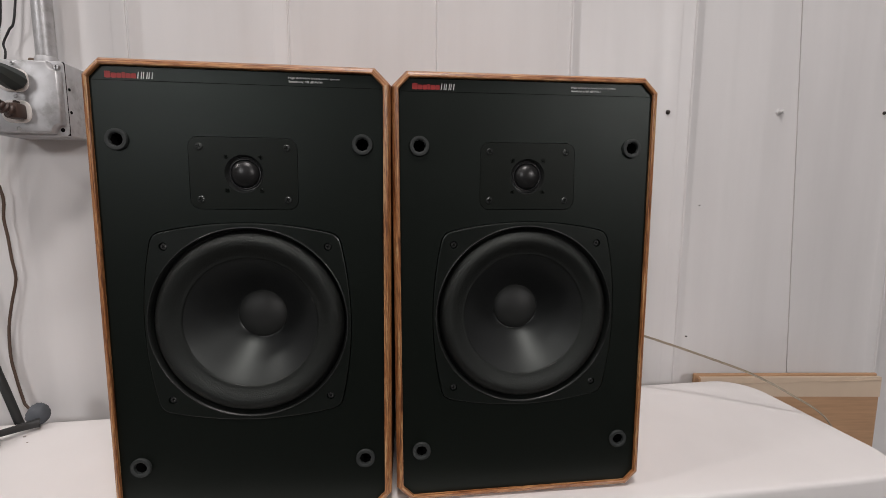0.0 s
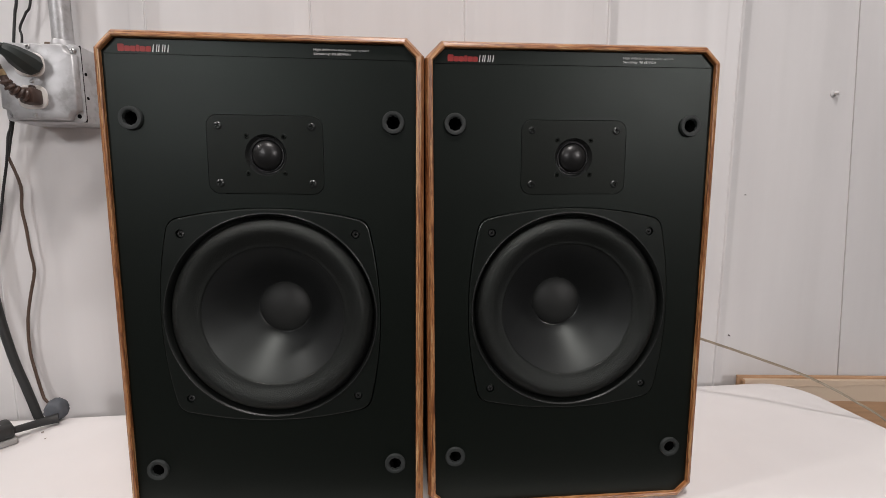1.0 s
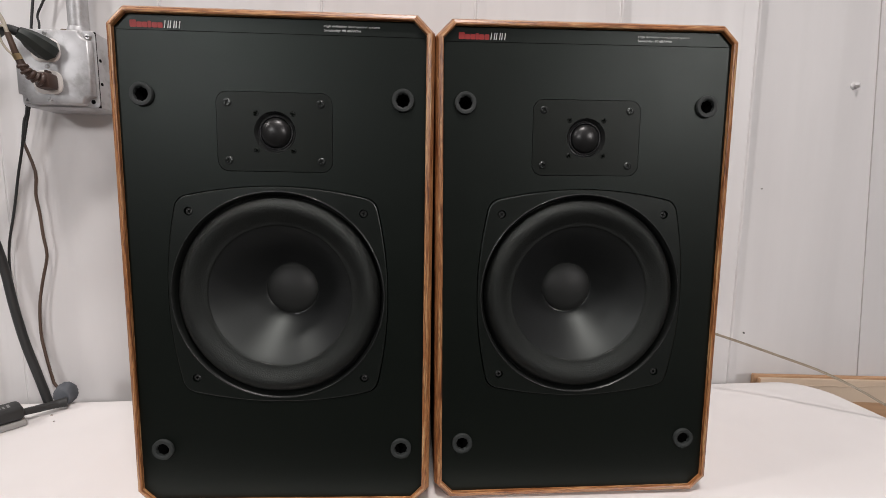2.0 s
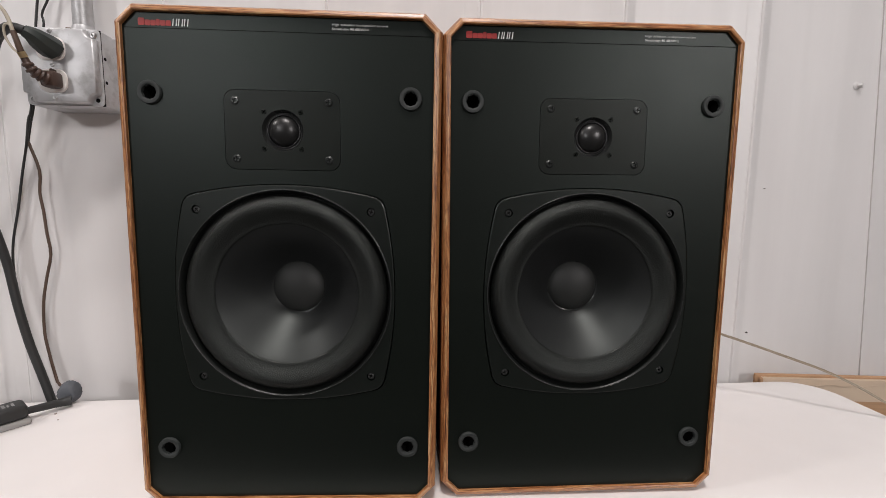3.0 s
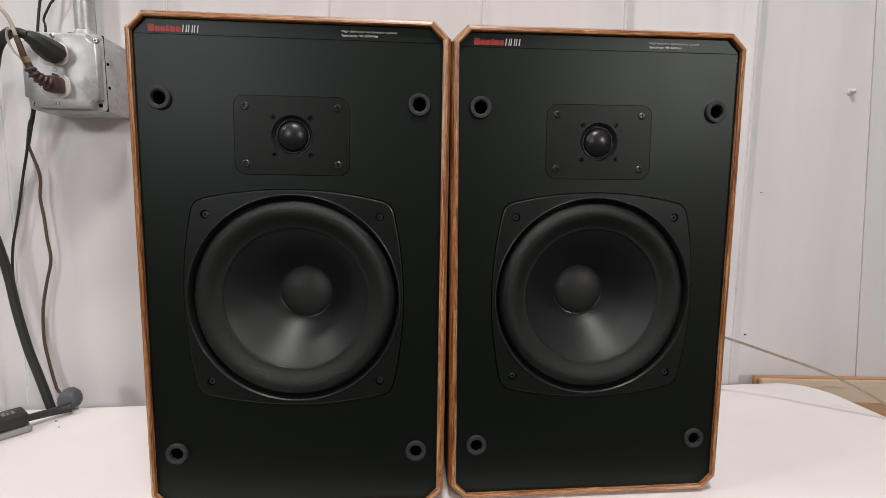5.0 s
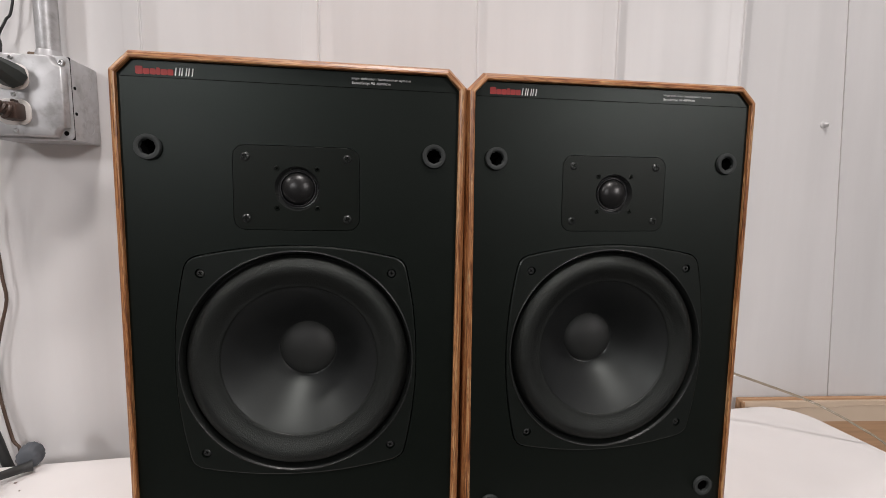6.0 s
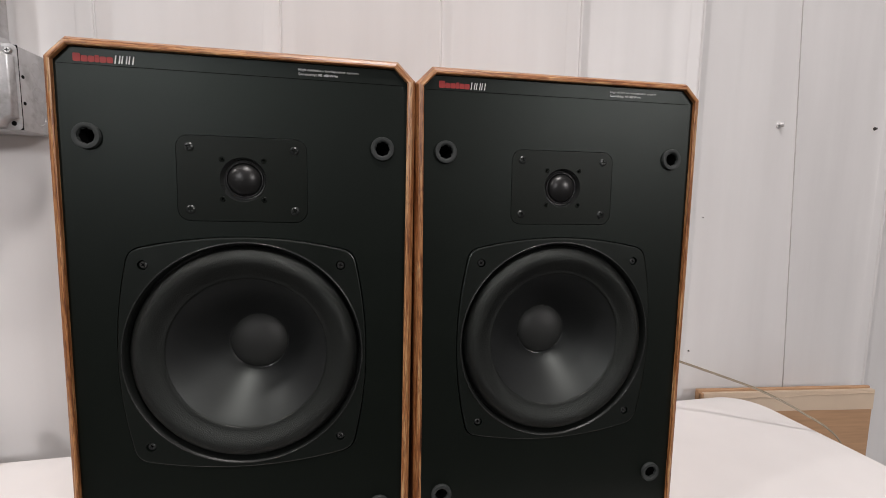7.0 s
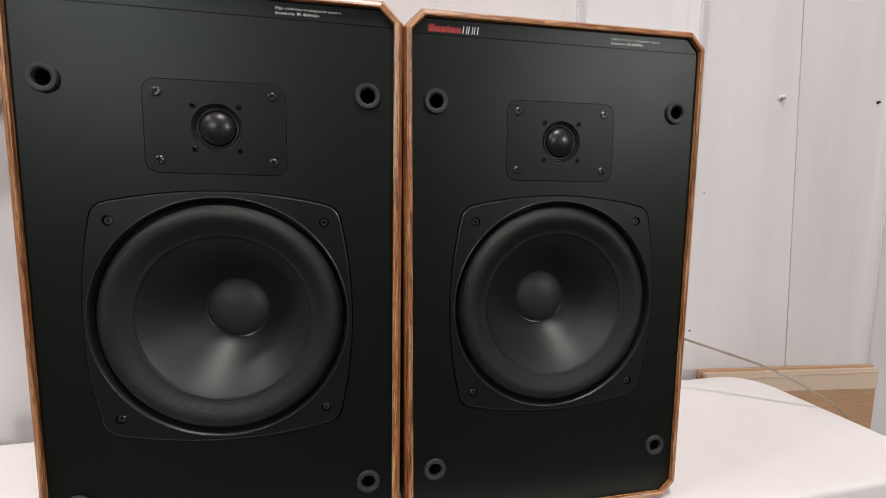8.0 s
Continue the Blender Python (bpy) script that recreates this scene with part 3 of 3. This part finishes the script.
# ---- the outlet box on its conduit ----
BX, BZ, BW, BH = -0.4520, 1.1783, 0.0945, 0.0975


def outlet_box():
    ob = thing("outlet_box", "galvanised steel outlet box with a raised cover", "outlet box", "", "", (BX, 0.0035, BZ))
    h, v = BW / 2, BH / 2
    part("body", box(-h, h, 0.2438, WALL_Y - 0.0045, -v, v, 0.003, 2), GALV, ob, "", 40)
    # flat flange of the cover, then its raised face with notched corners
    part("flange", plate(round_rect(0, 0, 2 * h, 2 * v, 0.006, 5), [], 0.2403, 0.0012, 0.0005), GALV, ob, "", 40)
    # the shade in the slit behind the flange is a solid black core
    part("gap", box(-h + 0.0004, h - 0.0004, 0.2415, 0.2440, -v + 0.0004, v - 0.0004), HOLE_SHADE, ob, "black core for the shaded gap under the cover")
    a, c, n = h - 0.0045, v - 0.0045, 0.0125
    outline = []
    for sx, sz, first in ((1, 1, 180), (-1, 1, 270), (-1, -1, 0), (1, -1, 90)):
        # each corner is scooped out round its screw
        arc = [radians(first + 90 * q / 6) for q in range(7)]
        scoop = [(sx * (a + 0.001) + n * math.cos(b), sz * (c + 0.001) + n * math.sin(b)) for b in arc]
        outline += [(min(a, max(-a, x)), min(c, max(-c, z))) for x, z in reversed(scoop)]
    slots = [round_rect(-0.0062, z, 0.0345, 0.0290, 0.011, 5) for z in (0.0200, -0.0200)]
    cover = part("cover", plate(outline, slots, 0.2300, 0.0108, 0.0030), GALV, ob, "raised pressed-steel cover", 75)
    for x, z in ((a - 0.003, c - 0.003), (-a + 0.003, c - 0.003), (-a + 0.003, -c + 0.003)):
        part("screw", screw_head(x, z, 0.2402, 0.0042, 0.0022, x * 40), ZINC, cover, "", 30)
    # a flat black disc holds the dark of the empty screw hole
    part("screw_hole", lathe(a - 0.003, -c + 0.003, [(0.0028, 0.2401), (0.0, 0.24005)], 16), HOLE_SHADE, cover)
    for z in (0.0415, 0.0, -0.0415):
        part("screw", screw_head(-0.0062, z, 0.2299, 0.0030, 0.0012, 0.4), ZINC, cover, "", 30)
    for z in (0.0200, -0.0200):
        r = part("receptacle", plate(round_rect(-0.0062, z, 0.0335, 0.0280, 0.0105, 5), [], 0.2282, 0.012, 0.0008), RECEPT, ob, "white plastic receptacle face", 40)
    # faint knockouts, and black discs for the dark of small holes, in the box's side
    for z in (0.0270, -0.0010, -0.0290):
        bm = lathe(0, 0, [(0.0096, 0.0004), (0.0096, -0.00005), (0.0090, -0.0001), (0.0086, 0.0004)], 28)
        bmesh.ops.rotate(bm, cent=(0, 0, 0), matrix=Matrix.Rotation(radians(90), 3, "Z"), verts=bm.verts)
        bmesh.ops.translate(bm, vec=(h + 0.0002, 0.272, z), verts=bm.verts)
        part("knockout", bm, GALV, ob, "", 40)
    for y, z in ((0.2480, 0.0140), (0.2480, -0.0165)):
        bm = lathe(0, 0, [(0.0, -0.0003), (0.0021, -0.0002), (0.0022, 0.0004)], 14)
        bmesh.ops.rotate(bm, cent=(0, 0, 0), matrix=Matrix.Rotation(radians(90), 3, "Z"), verts=bm.verts)
        bmesh.ops.translate(bm, vec=(h + 0.0002, y, z), verts=bm.verts)
        part("pilot_hole", bm, HOLE_SHADE, ob)
    return ob


outlet_box()

CX, CY = -0.4420, 0.2720
conduit = thing("conduit", "round galvanised steel conduit rising from the outlet box", "conduit", "", "", (CX, CY, BZ + BH / 2))
part("pipe", tube([(0, 0, 0.006), (0, 0, RZ1 - BZ - BH / 2 - 0.001)], 0.0117, 28, 1), GALV, conduit, "", 40)
bm = lathe(0, 0, [(0.0160, 0.0), (0.0160, -0.0030), (0.0140, -0.0042), (0.0132, -0.0095), (0.0124, -0.0120), (0.0116, -0.0125)], 28)
bmesh.ops.rotate(bm, cent=(0, 0, 0), matrix=Matrix.Rotation(radians(-90), 3, "X"), verts=bm.verts)
part("connector", bm, GALV, conduit, "set-screw connector", 35)
bm = lathe(0, 0, [(0.0, -0.020), (0.0030, -0.020), (0.0034, -0.019), (0.0034, -0.012)], 14)
bmesh.ops.rotate(bm, cent=(0, 0, 0), matrix=Matrix.Rotation(radians(-75), 3, "Z"), verts=bm.verts)
bmesh.ops.translate(bm, vec=(0, 0, 0.0065), verts=bm.verts)
part("set_screw", bm, RUST, conduit, "rusty set screw", 35)


# ---- plugs and cords ----
def cord(name, label, points, radius, material, category="cord", **kw):
    ob = part(name, tube(points, radius, **kw), material, None, "", 60)
    return tagged(ob, label, category)


plug = thing("power_plug", "dark green rubber plug in the upper socket", "plug", "", "", (0, 0.0035, 0.002))
part("plug_body", tube([(-0.4523, 0.2279, 1.1936), (-0.4525, 0.2200, 1.1956), (-0.4538, 0.2090, 1.1986), (-0.4563, 0.2000, 1.2024), (-0.4610, 0.1945, 1.2055)], lambda s: float(np.interp(s, (0, 0.05, 0.12, 0.34, 0.62, 0.80, 1.0), (0.0118, 0.0138, 0.0144, 0.0140, 0.0116, 0.0088, 0.0066))), 8, 6, None, 0.88, 0.3), GREEN_PLUG, plug, "", 28)
part("plug_cord", tube([(-0.4595, 0.1955, 1.2050), (-0.4690, 0.1935, 1.2075), (-0.4830, 0.1980, 1.2080), (-0.5060, 0.2100, 1.1960), (-0.5250, 0.2240, 1.1720), (-0.5480, 0.2350, 1.1100), (-0.5850, 0.2450, 1.0300), (-0.5810, 0.2640, 0.9700), (-0.5735, 0.2715, 0.9119), (-0.5660, 0.2725, 0.8496), (-0.5560, 0.2725, 0.7943), (-0.5446, 0.2725, 0.7507), (-0.5346, 0.2725, 0.7108), (-0.5240, 0.2725, 0.6600), (-0.5150, 0.2720, 0.5000), (-0.5200, 0.2700, 0.1000), (-0.5600, 0.2500, 0.0060)], 0.0055, 12), BLACK_RUBBER, plug, "thick black rubber cord", 60)

plug2 = thing("power_plug", "brown plastic plug with a ribbed neck in the lower socket", "plug", "", "", (0, 0.0035, 0))
part("plug_body", box(-0.4615, -0.4435, 0.2105, 0.2278, 1.1470, 1.1670, 0.004, 2), BROWN_PLUG, plug2, "", 40)
part("fin", box(-0.4545, -0.4505, 0.2180, 0.2270, 1.1655, 1.1710, 0.0012, 1), BROWN_PLUG, plug2)
neck = [(-0.4510, 0.2140, 1.1555), (-0.4560, 0.2060, 1.1588), (-0.4601, 0.1990, 1.1646), (-0.4633, 0.1950, 1.1764)]
for i in range(5):
    q = flow(neck, 8)[3 + i * 4]
    d = (flow(neck, 8)[4 + i * 4] - q).normalized() * 0.0017
    part("neck_rib", tube([q - d * (1.2 - 0.4 * (i % 2)), q - d * 0.2, q + d * 1.1], lambda s: (0.0086 - 0.0006 * i) * (0.88 + 0.14 * math.sin(math.pi * s)), 12, 2, None, 0.92), BROWN_PLUG, plug2, "", 40)
part("neck", tube(neck, lambda s: 0.0060 - 0.0022 * s, 12), BROWN_PLUG, plug2, "", 60)
sleeve = [neck[-1], (-0.4644, 0.1920, 1.1844), (-0.4651, 0.1900, 1.1920), (-0.4672, 0.1880, 1.2039)]
part("sleeve", tube(sleeve, lambda s: 0.0036 - 0.0006 * s, 12), BROWN_CORD, plug2, "brown inner sleeve", 60)
part("ferrule", tube([(-0.4630, 0.1950, 1.1757), (-0.4642, 0.1926, 1.1818)], 0.0043, 14, 1), BRASS, plug2, "brass band", 40)
part("plug_cord", tube([sleeve[-1], (-0.4702, 0.1860, 1.2188), (-0.4760, 0.1840, 1.2300), (-0.4900, 0.1840, 1.2390), (-0.5300, 0.1950, 1.2350), (-0.6200, 0.2400, 1.1000), (-0.6300, 0.2650, 0.6000), (-0.6200, 0.2600, 0.0050)], 0.0021, 10), PALE_CORD, plug2, "translucent cord", 60)
part("clear_loop", tube([(-0.4630, 0.1940, 1.1770), (-0.4715, 0.1910, 1.1850), (-0.4770, 0.1890, 1.1980), (-0.4755, 0.1870, 1.2090), (-0.4685, 0.1860, 1.2100), (-0.4655, 0.1880, 1.1990)], 0.0014, 8), PALE_CORD, plug2, "clear plastic loop", 60)

cord("thin_cord", "thin dark cord hanging on the wall behind the box", [(-0.4900, 0.2780, 1.40), (-0.4980, 0.2780, 1.30), (-0.5025, 0.2780, 1.2751), (-0.5076, 0.2780, 1.2422), (-0.5160, 0.2800, 1.19), (-0.5262, 0.2810, 1.1309), (-0.5313, 0.2810, 1.1154), (-0.5383, 0.2820, 1.0787), (-0.5470, 0.2820, 1.0408), (-0.5575, 0.2830, 0.9928), (-0.5719, 0.2850, 0.9359), (-0.5760, 0.2880, 0.88), (-0.5680, 0.2890, 0.80), (-0.5480, 0.2890, 0.72), (-0.5300, 0.2890, 0.50), (-0.5300, 0.2860, 0.0040)], 0.0016, BLACK_RUBBER)
cord("thin_cord", "thin dark cord running up the wall", [(-0.4700, 0.2840, 1.42), (-0.4850, 0.2840, 1.30), (-0.4941, 0.2840, 1.2777), (-0.5029, 0.2840, 1.2590), (-0.5022, 0.2840, 1.2429), (-0.5150, 0.2860, 1.19), (-0.5275, 0.2860, 1.1309), (-0.5325, 0.2870, 1.1154), (-0.5400, 0.2880, 1.0860)], 0.0014, BLACK_RUBBER)
cord("brown_cord", "thin kinked brown cord hanging on the wall", [(-0.5400, 0.2880, 1.0870), (-0.5294, 0.2890, 1.0468), (-0.5317, 0.2890, 1.0150), (-0.5290, 0.2890, 0.9870), (-0.5273, 0.2890, 0.9545), (-0.5248, 0.2890, 0.9245), (-0.5337, 0.2890, 0.8884), (-0.5414, 0.2890, 0.8507), (-0.5437, 0.2890, 0.8081), (-0.5408, 0.2890, 0.7779), (-0.5317, 0.2880, 0.7292), (-0.5200, 0.2860, 0.690), (-0.5000, 0.2850, 0.40), (-0.5000, 0.2850, 0.0040)], 0.0019, BROWN_CORD, steps=3)


def cord_end():
    """Grey rubber connector lying at the back edge of the table, with finger ridges round it."""
    ob = thing("cord_connector", "grey ridged rubber cord connector on the white table edge", "plug", "", "", (-0.4735, 0.2320, TOP), 8)
    rnd = random.Random(9)
    bm = bmesh.new()
    rings = []
    for y, r in ((-0.009, 0.0085), (-0.007, 0.0120), (0.0, 0.0142), (0.005, 0.0145), (0.008, 0.0125)):
        ring = []
        for i in range(52):
            b = 2 * math.pi * i / 52
            q = r * (1 + 0.034 * math.cos(13 * b + 6 * y / 0.01) + rnd.uniform(-0.045, 0.045))
            ring.append(bm.verts.new((q * 0.92 * math.cos(b), y, max(0.0002, 0.0145 + q * 1.08 * math.sin(b)))))
        rings.append(ring)
    for a, b in zip(rings, rings[1:]):
        for i in range(52):
            j = (i + 1) % 52
            bm.faces.new((a[i], a[j], b[j], b[i]))
    bm.faces.new(rings[0]), bm.faces.new(rings[-1])
    part("connector_body", bm, GREY_PLUG, ob, "", 65)
    return ob


cord_end()
BRX, BRY = -0.4899, 0.1842
cord("black_cord", "short black cord between connector and adapter", [(-0.4619, 0.2193, TOP + 0.0090), (-0.4701, 0.2132, TOP + 0.0092), (-0.4823, 0.1959, TOP + 0.0112), (BRX + 0.000, BRY + 0.001, TOP + 0.0125)], lambda s: 0.0046 + 0.0022 * (1 - s) ** 2, BLACK_RUBBER)


def adapter():
    ob = thing("power_adapter", "small black power adapter with a grey base on the table", "power adapter", "", "", (BRX, BRY, TOP), 49.5)
    part("base", box(-0.100, 0.0015, -0.0175, 0.0175, 0.0, 0.0085, 0.003, 3), BRICK_GREY, ob, "grey lower shell", 40)
    part("shell", box(-0.100, 0.0, -0.0165, 0.0165, 0.0086, 0.0260, 0.005, 3), BLACK_RUBBER, ob, "black upper shell", 40)
    for i, (x, w) in enumerate(((-0.012, 0.0026), (-0.0165, 0.0018), (-0.0205, 0.0030), (-0.027, 0.0012))):
        part("print_bar", box(x - w / 2, x + w / 2, -0.006, 0.005 - 0.003 * (i % 2), 0.0259, 0.0262), GREY_PRINT, ob, "worn unreadable print")
    return ob


adapter()

wire = thing("speaker_wire", "thin twin speaker wire hanging over the table edge", "wire", "", "", (0, 0, 0))
path = [(0.170, 0.2300, 0.840), (0.230, 0.2360, 0.848), (0.300, 0.2330, 0.851), (0.360, 0.2230, 0.843), (0.425, 0.2020, 0.8285), (0.4797, 0.1801, 0.8124), (0.5310, 0.1594, 0.7958), (0.5707, 0.1381, 0.7824), (0.6070, 0.1215, 0.7650), (0.6320, 0.1130, 0.7500), (0.6600, 0.1050, 0.7330), (0.6790, 0.0980, 0.7130), (0.690, 0.0900, 0.680), (0.700, 0.0700, 0.58), (0.720, 0.0200, 0.20), (0.770, -0.0100, 0.0040)]
for off in (-0.0011, 0.0011):
    part("conductor", tube([(x, y + off * 0.6, z + off * 0.8) for x, y, z in path], 0.00095, 8), CLEAR_CORD, wire, "", 60)


# ---- flattened cartons standing between the table and the wall ----
def carton():
    ob = thing("flat_carton", "flattened brown cardboard carton sealed with tan tape, leaning at the wall", "carton", "", "", (0.6020, 0.2800, 0.0), -7.0)
    length, top = 0.348, 0.7182
    for y, dz in ((0.0, 0.0), (-0.0075, -0.0045)):
        part("board", box(0.0 if y else -0.004, length, y - 0.003, y + 0.003, 0.0, top + dz, 0.0012, 1), CARD, ob, "brown corrugated board")
    tape_outline = [(0.004, top - 0.040), (0.004, top - 0.0055), (length + 0.0005, top - 0.0055), (length + 0.0005, top - 0.0425), (0.190, top - 0.0415)]
    part("tape", plate(tape_outline, [], -0.0110, 0.0004), TAPE, ob, "strip of tan packing tape")
    # the tape lies creased along the edge, lifted a little in uneven waves
    rnd = random.Random(3)
    wave = [(0.006 + (length - 0.008) * i / 26, -0.0116 - 0.0006 * rnd.random(), top - 0.0120 - 0.002 * math.sin(i * 0.21) + rnd.uniform(-0.0012, 0.0012)) for i in range(27)]
    part("crease", tube(wave, lambda s: 0.0005 + 0.0002 * math.sin(9 * s), 6, 3), TAPE, ob, "wavy lifted crease", 60)
    part("tape_fold", box(0.004, length + 0.0005, -0.0109, -0.0042, top - 0.0058, top - 0.0040), TAPE, ob)
    return ob


carton()
